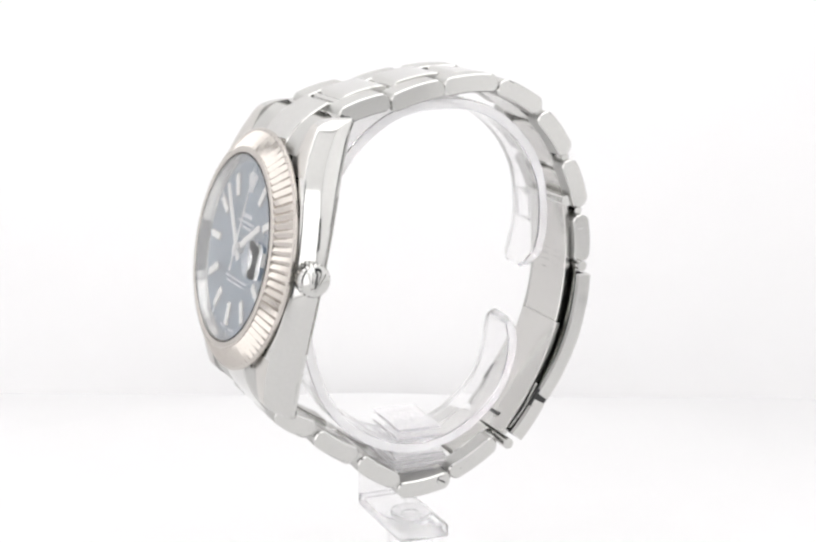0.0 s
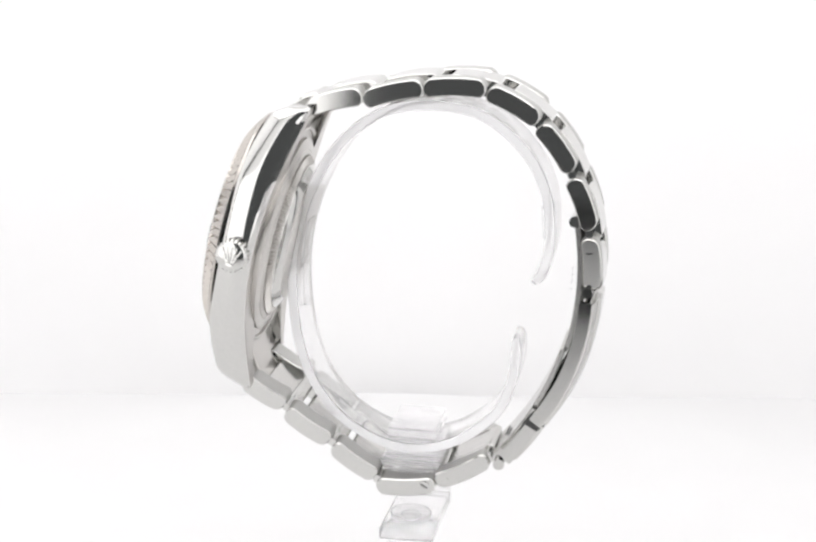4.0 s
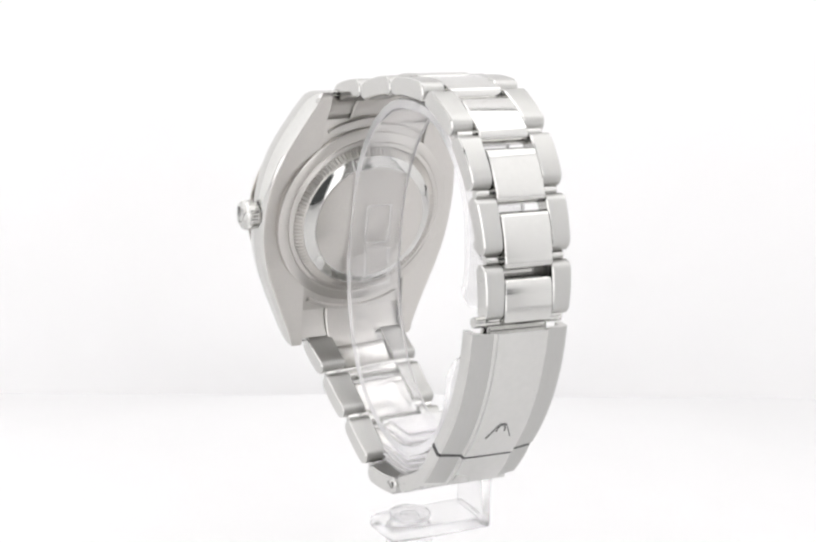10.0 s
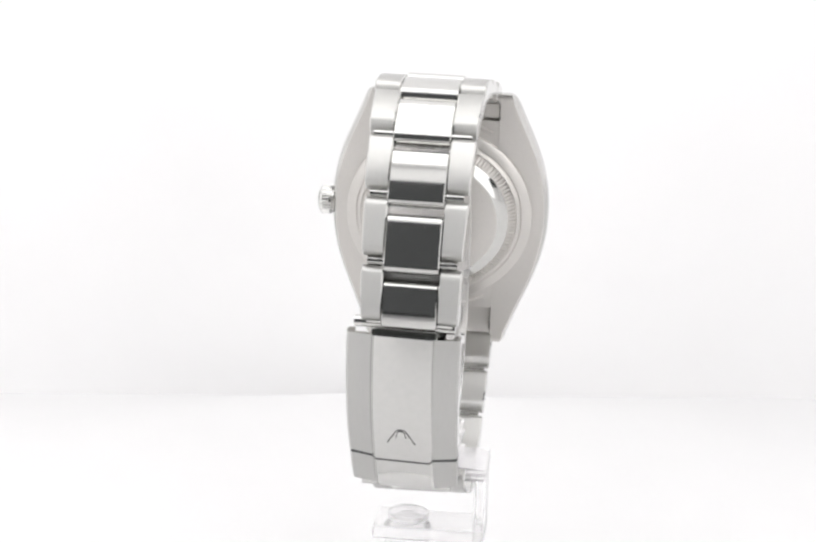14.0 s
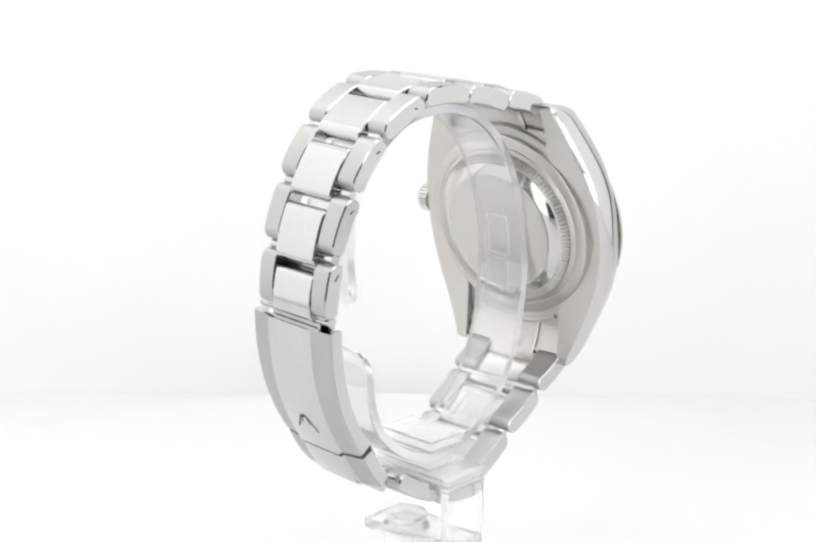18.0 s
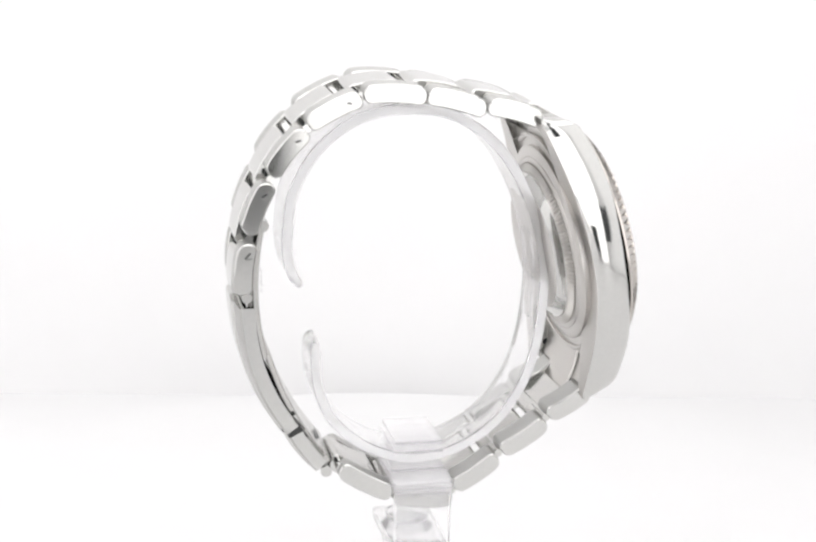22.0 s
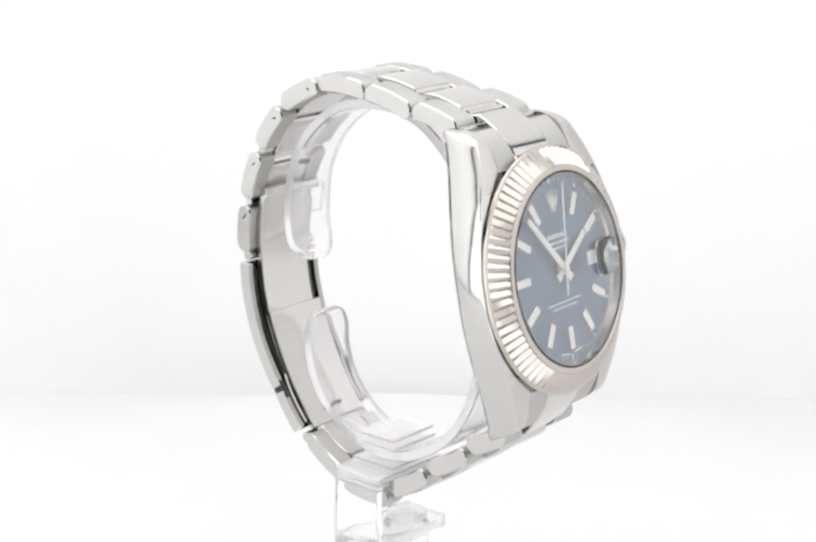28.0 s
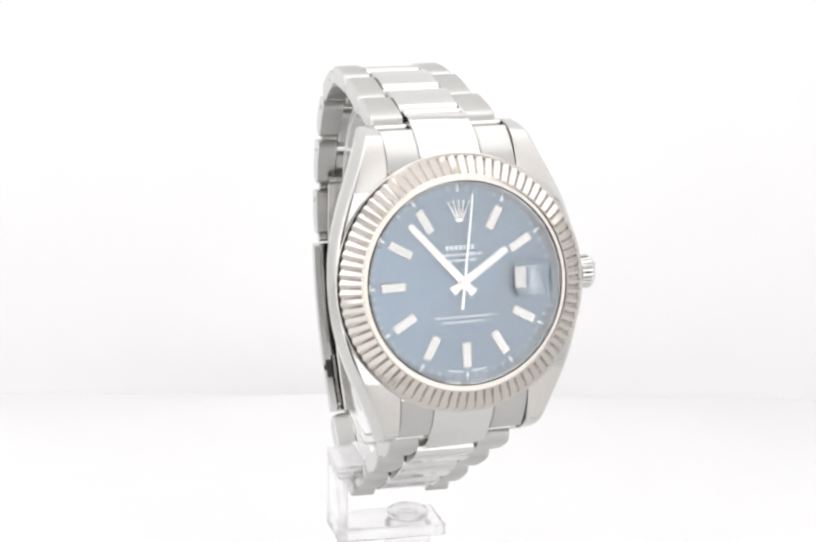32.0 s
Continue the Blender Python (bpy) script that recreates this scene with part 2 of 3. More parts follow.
def make_case():
    bm = bmesh.new()
    stations = [-25.4 + 50.8 * k / 96 for k in range(97)]
    for side in (-1, 1):
        rings = []
        for v in stations:
            f, b, w = case_front(v), case_back(v), case_half_width(v)
            e = min(1.0, max(0.0, abs(v) - 24.0) / 1.4)          # rounded lug tips
            e = 1 - math.sqrt(1 - e * e)
            f, b, w = f + 0.9 * e, b - 0.45 * e, w - 0.6 * e
            inn, h = 10.7, b - f
            k = min(1.0, h / 5.6)
            grow = max(0.0, min(1.0, (abs(v) - 6) / 16))          # the shoulder is rounder towards the lugs
            lead = 0.50 + 0.25 * grow * grow * (3 - 2 * grow)
            # a long flat shoulder in front, a narrow flank, a bevel behind
            shoulder = [(w - lead - 0.55, f), (w - lead - 0.26, f + 0.08 * k), (w - lead - 0.07, f + 0.24 * k)]
            shoulder += [(w - lead * (1 - q / 8) ** 1.4, f + (0.42 + 2.85 * q / 8) * k) for q in range(9)]
            ring = [(inn, f + 0.1), *shoulder, (w - 0.08 * k, f + 3.9 * k), (w - 0.20 * k, b - 1.05 * k), (w - 0.34 * k, b - 0.85 * k), (w - 0.80 * k, b - 0.12 * k), (w - 1.0 * k, b), (inn, b)]
            ring = [(side * x, y, v) for x, y in ring]
            rings.append(ring)
        loft(bm, rings)
    box(bm, 21.4, 5.2, 35.5, (0, 3.1, 0))
    box(bm, 21.3, 2.6, 38.6, (0, 5.1, 0))
    # crown guard seat
    rod(bm, 2.2, (20.0, 2.9, 0), (21.2, 2.9, 0), 24)
    me = finish("mid_case", bm, [flank, satin], 28)
    for p in me.polygons:
        if p.normal.y > 0.8 or (p.normal.y < -0.75 and abs(p.center.z) > 0.015):
            p.material_index = 1
    return me


case = part("mid_case", make_case(), None, watch, "polished steel middle case with four lugs", CASE_M)


def make_bezel():
    bm = bmesh.new()
    flutes, per = 80, 2
    n = flutes * per
    cols = []
    for k in range(n):
        a = 2 * math.pi * (k + 0.5) / n
        d = 0.0 if k % per else 0.62             # sharp ridges and grooves, cut across the cone
        prof = [(19.9, 0.1), (20.35, 0.06), (20.4, -0.30), (20.25, -0.42), (20.0 - d * 0.55, -0.62 + d * 0.25), (18.6 - d * 0.50, -1.72 + d * 0.72), (17.05 - d * 0.35, -2.66 + d * 0.66), (16.95, -2.62),
                (16.75, -2.74), (16.35, -2.80), (15.95, -2.74), (15.8, -2.5), (15.8, 0.3)]
        cols.append([bm.verts.new((r * math.sin(a), y, r * math.cos(a))) for r, y in prof])
    m = len(cols[0])
    for k in range(n):
        a, b = cols[k], cols[(k + 1) % n]
        for i in range(m):
            j = (i + 1) % m
            bm.faces.new((a[i], b[i], b[j], a[j]))
    return finish("bezel", bm, white_gold, 20)


bezel = part("bezel", make_bezel(), None, watch, "fluted white gold bezel", CASE_M)

bm = bmesh.new()
lathe(bm, [(15.78, -1.9), (15.55, -1.85), (15.25, -1.0), (14.85, -0.22), (14.85, 0.05), (15.78, 0.05)], 120)
part("inner_ring", bm, polished, watch, "polished steel ring round the dial", CASE_M)

# dial, markers and pointers
dial = part("dial", (lambda b: (lathe(b, [(0, -0.17), (4, -0.17), (8, -0.17), (12, -0.17), (15.2, -0.15), (15.2, 0.1), (0, 0.1)], 144, close=False), b)[1])(bmesh.new()), dial_blue, watch, "sunray blue dial", CASE_M)
DIAL_Y = -0.17


def dial_pose(deg, r=0.0, lift=0.0):
    """Pose on the dial, z pointing outwards at deg clockwise from twelve, at radius r."""
    return pose(0, 0, 0, 0, deg) @ Matrix.Translation((0, DIAL_Y - lift, r))


for hour in range(1, 12):
    if hour == 3:
        continue
    bm = bmesh.new()
    box(bm, 1.45, 0.42, 4.05, (0, -0.21, 0), 0.10, 1, dial_pose(hour * 30, 11.35))
    mk = part("hour_marker", bm, white_gold, watch, "", CASE_M)
    bm = bmesh.new()
    box(bm, 1.10, 0.08, 3.70, (0, -0.42, 0), 0, 1, dial_pose(hour * 30, 11.35))
    part("lume_strip", bm, lume, mk)


def emblem(bm, m, h=4.0, w=3.7, thick=0.35):
    """A plain five-pronged shape: a fan of prongs with a ball on each, over an oval foot."""
    for k in range(5):
        x = (k - 2) * w * 0.21
        top = (x * 1.22, 0, h * (0.46 - 0.035 * abs(k - 2) ** 1.3))
        foot = (x * 0.42, 0, -h * 0.28)
        a, b = Vector(foot), Vector(top)
        d = b - a
        mm = m @ Matrix.Translation((a + b) / 2) @ d.to_track_quat("Z", "Y").to_matrix().to_4x4()
        bmesh.ops.create_cone(bm, cap_ends=True, segments=6, radius1=w * 0.085, radius2=w * 0.045, depth=d.length, matrix=mm @ Matrix.Diagonal((1, thick * 2 / w * 3, 1, 1)))
        bmesh.ops.create_icosphere(bm, subdivisions=1, radius=w * 0.065, matrix=m @ Matrix.Translation(top) @ Matrix.Diagonal((1, 0.7, 1, 1)))
    made = bmesh.ops.create_cone(bm, cap_ends=True, segments=20, radius1=w * 0.24, radius2=w * 0.2, depth=thick, matrix=m @ Matrix.Translation((0, 0, -h * 0.40)) @ pose(0, 0, 0, 90) @ Matrix.Diagonal((1, 0.42, 1, 1)))


bm = bmesh.new()
emblem(bm, dial_pose(0, 11.2, 0.18), 3.5, 3.3)
part("emblem", bm, emblem_silver, watch, "silver five-pronged emblem at twelve", CASE_M)

# printed lines of lettering too small to read: plain bars
bm = bmesh.new()
for v, length, h in ((5.5, 4.9, 0.72), (4.4, 7.2, 0.40), (3.5, 4.9, 0.40), (-5.35, 9.6, 0.30), (-6.15, 7.4, 0.30)):
    x = -length / 2
    rnd = random.Random(int(v * 100))
    while x < length / 2 - 0.2:
        wd = min(h * rnd.uniform(0.5, 0.75), length / 2 - x)
        box(bm, wd, 0.03, h, (x + wd / 2, DIAL_Y - 0.018, v))
        x += wd + h * (0.32 if rnd.random() < 0.85 else 0.8)
for deg in range(168, 178, 2):
    box(bm, 0.42, 0.03, 0.26, (0, -0.018, 0), 0, 1, dial_pose(deg, 13.95))
    box(bm, 0.42, 0.03, 0.26, (0, -0.018, 0), 0, 1, dial_pose(360 - deg, 13.95))
part("dial_lettering", bm, print_white, watch, "pale printed bars of dial lettering", CASE_M)
bm = bmesh.new()
for k in range(60):
    if k % 5 == 0:
        box(bm, 0.34, 0.04, 0.75, (0, -0.02, 0), 0, 1, dial_pose(k * 6, 14.55))
    else:
        box(bm, 0.12, 0.03, 0.5, (0, -0.018, 0), 0, 1, dial_pose(k * 6, 14.6))
tagged(part("minute_track", bm, print_white, watch, "fine printed minute track", CASE_M), kind="stuff")

# date window and the paper beneath
bm = bmesh.new()
box(bm, 2.4, 0.10, 2.3, (9.6, DIAL_Y - 0.03, 0), 0.04, 1)
part("date_window", bm, date_white, watch, "white date window at three", CASE_M)


def hand(name, deg, length, tail, w0, w1, lift, lume_from, lume_to, mat=pointer_metal):
    m = dial_pose(deg, 0, lift)
    bm = bmesh.new()
    th = 0.16
    outline = [(-w0 * 0.5, 0.9), (-w0 * 0.5, length * 0.15), (-w1 * 0.5, length * 0.975), (-w1 * 0.2, length), (w1 * 0.2, length), (w1 * 0.5, length * 0.975), (w0 * 0.5, length * 0.15), (w0 * 0.5, 0.9),
               (w0 * 0.42, 0), (w0 * 0.42, -0.8), (w0 * 0.62, -tail), (-w0 * 0.62, -tail), (-w0 * 0.42, -0.8), (-w0 * 0.42, 0)]
    loft(bm, [[m @ Vector((x, 0, z)) for x, z in outline], [m @ Vector((x, -th, z)) for x, z in outline]])
    ob = part(name, bm, mat, watch, "", CASE_M)
    if lume_to:
        bm = bmesh.new()
        wa, wb = w0 * 0.30, w1 * 0.28
        pts = [(-wa, lume_from), (wa, lume_from), (wb, lume_to), (-wb, lume_to)]
        loft(bm, [[m @ Vector((x, -th, z)) for x, z in pts], [m @ Vector((x, -th - 0.05, z)) for x, z in pts]])
        part("lume_strip", bm, lume, ob)
    return ob


hand("hour_hand", 56.5, 8.9, 2.3, 1.25, 1.1, 0.55, 2.0, 7.8)
hand("minute_hand", -41.5, 12.7, 2.3, 1.2, 1.0, 0.85, 2.0, 11.6)
hand("second_hand", 8.5, 14.0, 4.2, 0.36, 0.24, 1.10, 0, 0, emblem_silver)
bm = bmesh.new()
rod(bm, 0.95, (0, DIAL_Y, 0), (0, DIAL_Y - 1.05, 0), 24)
rod(bm, 0.62, (0, DIAL_Y - 1.0, 0), (0, DIAL_Y - 1.42, 0), 24)
part("hand_hub", bm, pointer_metal, watch, "", CASE_M)

# crystal and date magnifier
bm = bmesh.new()
lathe(bm, [(0, -1.95), (15.72, -1.95), (15.74, -2.0), (15.74, -2.66), (15.58, -2.82), (0, -2.82)], 120, close=False)
crystal = part("crystal", bm, sapphire, watch, "clear flat sapphire crystal", CASE_M)
crystal.visible_shadow = False


def make_magnifier():
    bm = bmesh.new()
    hx, hz, n = 3.2, 3.0, 48
    def ring(s, y):
        out = []
        for k in range(n):
            a = 2 * math.pi * k / n
            c, d = math.cos(a), math.sin(a)
            x = hx * s * math.copysign(abs(c) ** 0.45, c)
            z = hz * s * math.copysign(abs(d) ** 0.45, d)
            out.append((10.75 + x, y, z))
        return out
    rings = [ring(0.97, -2.84), ring(1.0, -2.87), ring(1.0, -3.06), ring(0.95, -3.14)]
    for k in range(12):
        s = 0.94 * (1 - k / 12) + 0.02
        rings.append([(x, -3.16 - 0.75 * (1 - 0.5 * ((x - 10.75) / hx) ** 2 - 0.5 * (z / hz) ** 2), z) for x, y, z in ring(s, 0)])
    loft(bm, rings)
    return finish("magnifier", bm, sapphire, 40)


magnifier = part("magnifier", make_magnifier(), None, crystal, "raised clear date magnifier")
magnifier.visible_shadow = False


# winding crown
def make_crown():
    bm = bmesh.new()
    n = 120
    def col(k):
        a = 2 * math.pi * k / n
        tooth = 0.0 if (k % 5) in (0, 1) else 0.24
        prof = [(20.7, 1.9, 0), (20.8, 2.6, 1), (22.5, 2.68, 1), (22.75, 2.5, 0.6), (22.98, 2.35, 0), (23.1, 2.15, 0), (23.14, 2.0, 0), (23.28, 1.1, 0), (23.33, 0.0, 0)]
        return [bm.verts.new((x, 2.9 + max(0.0, r + 0.12 - (0.24 - tooth) * t) * math.cos(a) if r else 2.9, max(0.0, r + 0.12 - (0.24 - tooth) * t) * math.sin(a) if r else 0)) for x, r, t in prof]
    cols = [col(k) for k in range(n)]
    for k in range(n):
        a, b = cols[k], cols[(k + 1) % n]
        for i in range(len(a) - 1):
            bm.faces.new((a[i], b[i], b[i + 1], a[i + 1]))
    bmesh.ops.remove_doubles(bm, verts=bm.verts, dist=1e-5)
    return finish("crown", bm, polished, 30)


crown = part("crown", make_crown(), None, watch, "knurled steel winding crown", CASE_M)
bm = bmesh.new()
emblem(bm, Matrix.Translation((23.30, 2.9, 0)) @ pose(0, 0, 0, 0, 0, 90), 3.3, 3.0, 0.5)
part("emblem", bm, polished, crown, "raised five-pronged emblem")

# case back: stepped ring, coin edge, bevelled cap
bm = bmesh.new()
lathe(bm, [(10, 5.7), (17.5, 5.7), (17.5, 7.0), (17.25, 7.12), (15.7, 7.36), (15.6, 7.26), (15.5, 7.26), (15.4, 7.42), (14.75, 7.66), (14.65, 7.55), (10, 7.55)], 120)
part("case_back_ring", bm, satin, watch, "satin steel case back ring", CASE_M)


def make_coin_edge():
    bm = bmesh.new()
    n = 480
    cols = []
    for k in range(n):
        a = 2 * math.pi * k / n
        r, y, lift = (14.6, 7.95, 0.0) if k % 4 < 2 else (14.2, 7.72, 0.26)
        prof = [(11, 7.5), (r, 7.5), (r, y), (13.35, 8.58 - lift), (13.2, 8.65), (11, 8.65)]
        cols.append([bm.verts.new((q * math.sin(a), y, q * math.cos(a))) for q, y in prof])
    for k in range(n):
        a, b = cols[k], cols[(k + 1) % n]
        for i in range(len(a) - 1):
            bm.faces.new((a[i], b[i], b[i + 1], a[i + 1]))
    return finish("coin_edge", bm, satin, 20)


part("coin_edge", make_coin_edge(), None, watch, "fluted ring of the case back", CASE_M)
bm = bmesh.new()
lathe(bm, [(9, 8.6), (13.12, 8.6), (13.08, 8.72), (12.7, 8.95), (11.4, 9.75), (11.15, 9.8), (9, 9.8)], 120)
part("case_back_bevel", bm, polished, watch, "polished bevel of the case back", CASE_M)
bm = bmesh.new()
lathe(bm, [(0, 9.5), (11.15, 9.5), (11.15, 9.83), (11.0, 9.86), (0, 9.86)], 96, close=False)
part("case_back_cap", bm, satin, watch, "satin steel disc of the case back", CASE_M)

# ---------------------------------------------------------------- bracelet
# Ends of the side links along the loop, (y, z) in units of K mm above the table less 30 mm.
UPPER = [((-16.0, 67.75), (-8.25, 69.8)), ((-7.25, 69.35), (1.15, 71.45)), ((1.95, 71.45), (10.8, 71.75)), ((11.85, 71.15), (19.1, 67.4)),
         ((19.95, 66.05), (24.7, 59.95)), ((25.25, 58.05), (28.1, 50.9)), ((28.2, 48.75), (28.9, 41.45))]
LOWER = [((-26.2, 22.7), (-20.2, 19.2)), ((-19.3, 17.7), (-12.7, 13.5)), ((-11.5, 12.1), (-5.0, 7.8)), ((-4.1, 5.8), (4.7, 6.5)), ((5.6, 7.2), (13.4, 11.5))]
UPPER_W = [20.4, 19.5, 18.6, 17.6, 16.8, 16.1, 15.6]
LOWER_W = [20.4, 19.5, 18.6, 17.6, 16.6]
THICK = 3.15


def st(p):
    return Vector((p[0] * K, p[1] * K + 30))


def link_pose(p, q, outward):
    """Pose whose y runs from p to q and whose z points out of the loop."""
    mid, d = (p + q) / 2, (q - p).normalized()
    up = Vector((-d.y, d.x))
    if up.dot(outward) < 0:
        up = -up
    mid = mid - up * 0.14
    m = Matrix(((1, 0, 0, XC), (0, d.x, up.x, mid.x), (0, d.y, up.y, mid.y), (0, 0, 0, 1)))
    if m.determinant() < 0:
        m = m @ Matrix.Diagonal((-1, 1, 1, 1))
    return m


LOOP_MID = Vector((3.0, 75.0))


def two_tone(me, limit=0.6):
    """Brushed faces outside, polished flanks."""
    for p in me.polygons:
        p.material_index = 1 if abs(p.normal.x) > limit else 0
    return me


def build_run(stations, widths, leans, yaws):
    joints = []
    pts = [(st(a), st(b)) for a, b in stations]
    for (a, b), (c, d) in zip(pts, pts[1:]):
        joints.append((b + c) / 2)
    first = pts[0][0] - (pts[0][1] - pts[0][0]).normalized() * 0.3
    last = pts[-1][1] + (pts[-1][1] - pts[-1][0]).normalized() * 0.3
    poly = [first, *joints, last]

    def along(i, f):
        a, b = poly[i], poly[i + 1] if i + 1 < len(poly) else poly[i] + (poly[i] - poly[i - 1])
        if f > 1:
            return along(i + 1, f - 1)
        return a + (b - a) * f

    for i, ((p, q), w) in enumerate(zip(pts, widths)):
        outward = (p + q) / 2 - LOOP_MID
        length = (q - p).length
        f = i / (len(pts) - 1)
        hang = settle((p + q) / 2, leans[0] + (leans[1] - leans[0]) * f, yaws[0] + (yaws[1] - yaws[0]) * f)
        # the centre piece, staggered away from the watch head
        last_one = i == len(pts) - 1
        a, b = along(i, 0.28), along(i, 1.22 if not last_one else 1.14)
        bend = (poly[i + 1] - (a + b) / 2).length if not last_one else 0.0
        mc = hang @ link_pose(a, b, outward) @ Matrix.Translation((0, 0, min(0.6, 0.7 * bend)))
        bm = bmesh.new()
        cw = w * (0.495 + 0.065 * f)
        slab(bm, bar_with_ends((b - a).length - 0.3, THICK * 0.98, 7, 0.42, 1.0), -cw / 2 + 0.06, cw / 2 - 0.06, 0.16)
        me = finish("bracelet_link", bm, [centre_steel, blade_steel], 32)
        for face in me.polygons:
            face.material_index = 1 if face.normal.z < -0.4 else 0
        centre = part("bracelet_link", me, None, watch, "polished steel centre link", mm_pose(mc))
        ms = hang @ link_pose(p, q, outward)
        run = 1 if (ms.to_3x3() @ Vector((0, 1, 0))).yz.dot(q - p) > 0 else -1
        for side in (-1, 1):
            bm = bmesh.new()
            x0, x1 = sorted((side * cw / 2, side * w / 2))
            slab(bm, bar_with_ends(length + 0.90, THICK, 10, 0.42, 1.40), x0, x1, 0.20)
            for vert in bm.verts:          # the bracelet narrows towards the clasp
                if abs(vert.co.x) > w / 2 - 0.5:
                    vert.co.x -= side * 0.034 * vert.co.y * run
            me = two_tone(finish("side_link", bm, [brushed, flank], 32))
            rel = mm_pose(mc).inverted() @ mm_pose(ms)
            part("side_link", me, None, centre, "brushed steel side link", rel)
        # the pin that joins this link to the next
        bm = bmesh.new()
        rod(bm, 0.72, (-w / 2 + 1.0, 0, 0), (w / 2 - 1.0, 0, 0), 16)
        end = poly[i + 1] if i + 1 < len(poly) else q
        rel = mm_pose(mc).inverted() @ mm_pose(hang @ link_pose(end - (q - p) * 0.01, end + (q - p) * 0.01, outward))
        part("pin", finish("pin", bm, polished, 40), None, centre, "", rel)
        # slotted screw heads in the removable links
        if (stations is UPPER and i >= 3) or (stations is LOWER and i >= 3):
            d = (q - p).normalized()
            for side in (-1, 1):
                at = p + d * 1.5 if stations is UPPER else (p + d * 1.4 if i == 4 else q - d * 1.4)
                bm = bmesh.new()
                x = side * w / 2
                rod(bm, 0.85, (x - side * 0.3, 0, 0), (x + side * 0.07, 0, 0), 18)
                rel = mm_pose(mc).inverted() @ mm_pose(hang @ link_pose(at - d * 0.1, at + d * 0.1, outward))
                screw = finish("screw", bm, [polished, dark_gap], 40)
                bm = bmesh.new()
                bm.from_mesh(screw)
                known = len(bm.faces)
                if side < 0:          # slots on one side only: dark bars painted as their shade
                    box(bm, 0.10 * MM, 1.4 * MM, 0.30 * MM, ((x + side * 0.05) * MM, 0, 0), 0, 1, pose(0, 0, 0, 35))
                bm.faces.ensure_lookup_table()
                for face in bm.faces[known:]:
                    face.material_index = 1
                bm.to_mesh(screw)
                bm.free()
                part("screw", screw, None, centre, "slotted steel screw head", rel)


build_run(UPPER, UPPER_W, (-1.2, -1.0), (-0.4, -2.4))
build_run(LOWER, LOWER_W, (0.6, 0.8), (-0.4, -1.6))


# end links between the lugs
def end_front(v):
    return 0.45 + 0.0135 * max(0.0, v - 11) ** 2 + 0.055 * max(0.0, v - 18.5) ** 2


def end_skin(me):
    """Satin on the faces that look to the wrist."""
    for face in me.polygons:
        face.material_index = 1 if face.normal.y > 0.3 else 0
    return me


def end_link(sign):
    """Curved solid piece that fills the gap between two lugs, in case coordinates."""
    def prof(v0, v1, lift, deep):
        pts = []
        for k in range(9):
            v = v0 + (v1 - v0) * k / 8
            pts.append((v * sign, end_front(v) - lift))
        for k in range(9):
            v = v1 + (v0 - v1) * k / 8
            pts.append((v * sign, end_front(v) * 0.75 + deep))
        return [(y, z) for z, y in pts]
    bm = bmesh.new()
    slab(bm, prof(17.0, 26.7, 0.05, 5.2), -5.05, 5.05, 0.2)
    me = end_skin(finish("end_link", bm, [polished, satin], 30))
    ob = part("end_link", me, None, watch, "solid steel end link between the lugs", CASE_M)
    for side in (-1, 1):
        bm = bmesh.new()
        x0, x1 = sorted((side * 5.1, side * 10.6))
        slab(bm, prof(17.0, 24.3, 0.0, 4.7), x0, x1, 0.2)
        part("end_link_side", end_skin(finish("end_link_side", bm, [brushed, satin], 30)), None, ob, "brushed side of the end link")
    for x0, x1, v, y in ((-10.6, -5.2, 24.75, 7.6), (5.2, 10.6, 24.75, 7.6), (-5.0, 5.0, 26.9, 9.6)):
        bm = bmesh.new()
        rod(bm, 0.55, (x0, y, sign * v), (x1, y, sign * v), 16)
        part("hinge_rod", bm, polished, ob, "polished hinge rod")
    # pin holes in the lugs: solid dark discs in place of their shade
    for side in (-1, 1):
        bm = bmesh.new()
        rod(bm, 0.75, (side * 10.55, 6.9, sign * 22.9), (side * 10.74, 6.9, sign * 22.9), 18)
        part("lug_hole_shade", bm, dark_gap, ob, "dark disc for the shade in the lug's pin hole")
    # raised lip that follows the round case back
    bm = bmesh.new()
    rings = []
    for k in range(25):
        a = radians(-29 + 58 * k / 24)
        rings.append([(r * math.sin(a), y, sign * r * math.cos(a)) for r, y in ((18.9, 6.2), (18.95, 6.75), (19.1, 6.9), (19.5, 6.9), (19.65, 6.75), (19.7, 6.2))])
    loft(bm, rings)
    part("seat_lip", bm, satin, ob, "narrow curved lip round the case back")


end_link(1)
end_link(-1)


# ---------------------------------------------------------------- clasp
def arc_through(a, b, bulge, n):
    """Points from a to b on a shallow arc that bulges away from the loop's middle, with outward directions."""
    mid, d = (a + b) / 2, (b - a)
    up = Vector((-d.y, d.x)).normalized()
    if up.dot(mid - LOOP_MID) < 0:
        up = -up
    out = []
    for k in range(n + 1):
        f = k / n
        p = a + d * f + up * bulge * 4 * f * (1 - f)
        tan = (d + up * bulge * 4 * (1 - 2 * f)).normalized()
        nn = Vector((-tan.y, tan.x))
        if nn.dot(up) < 0:
            nn = -nn
        out.append((p, nn))
    return out


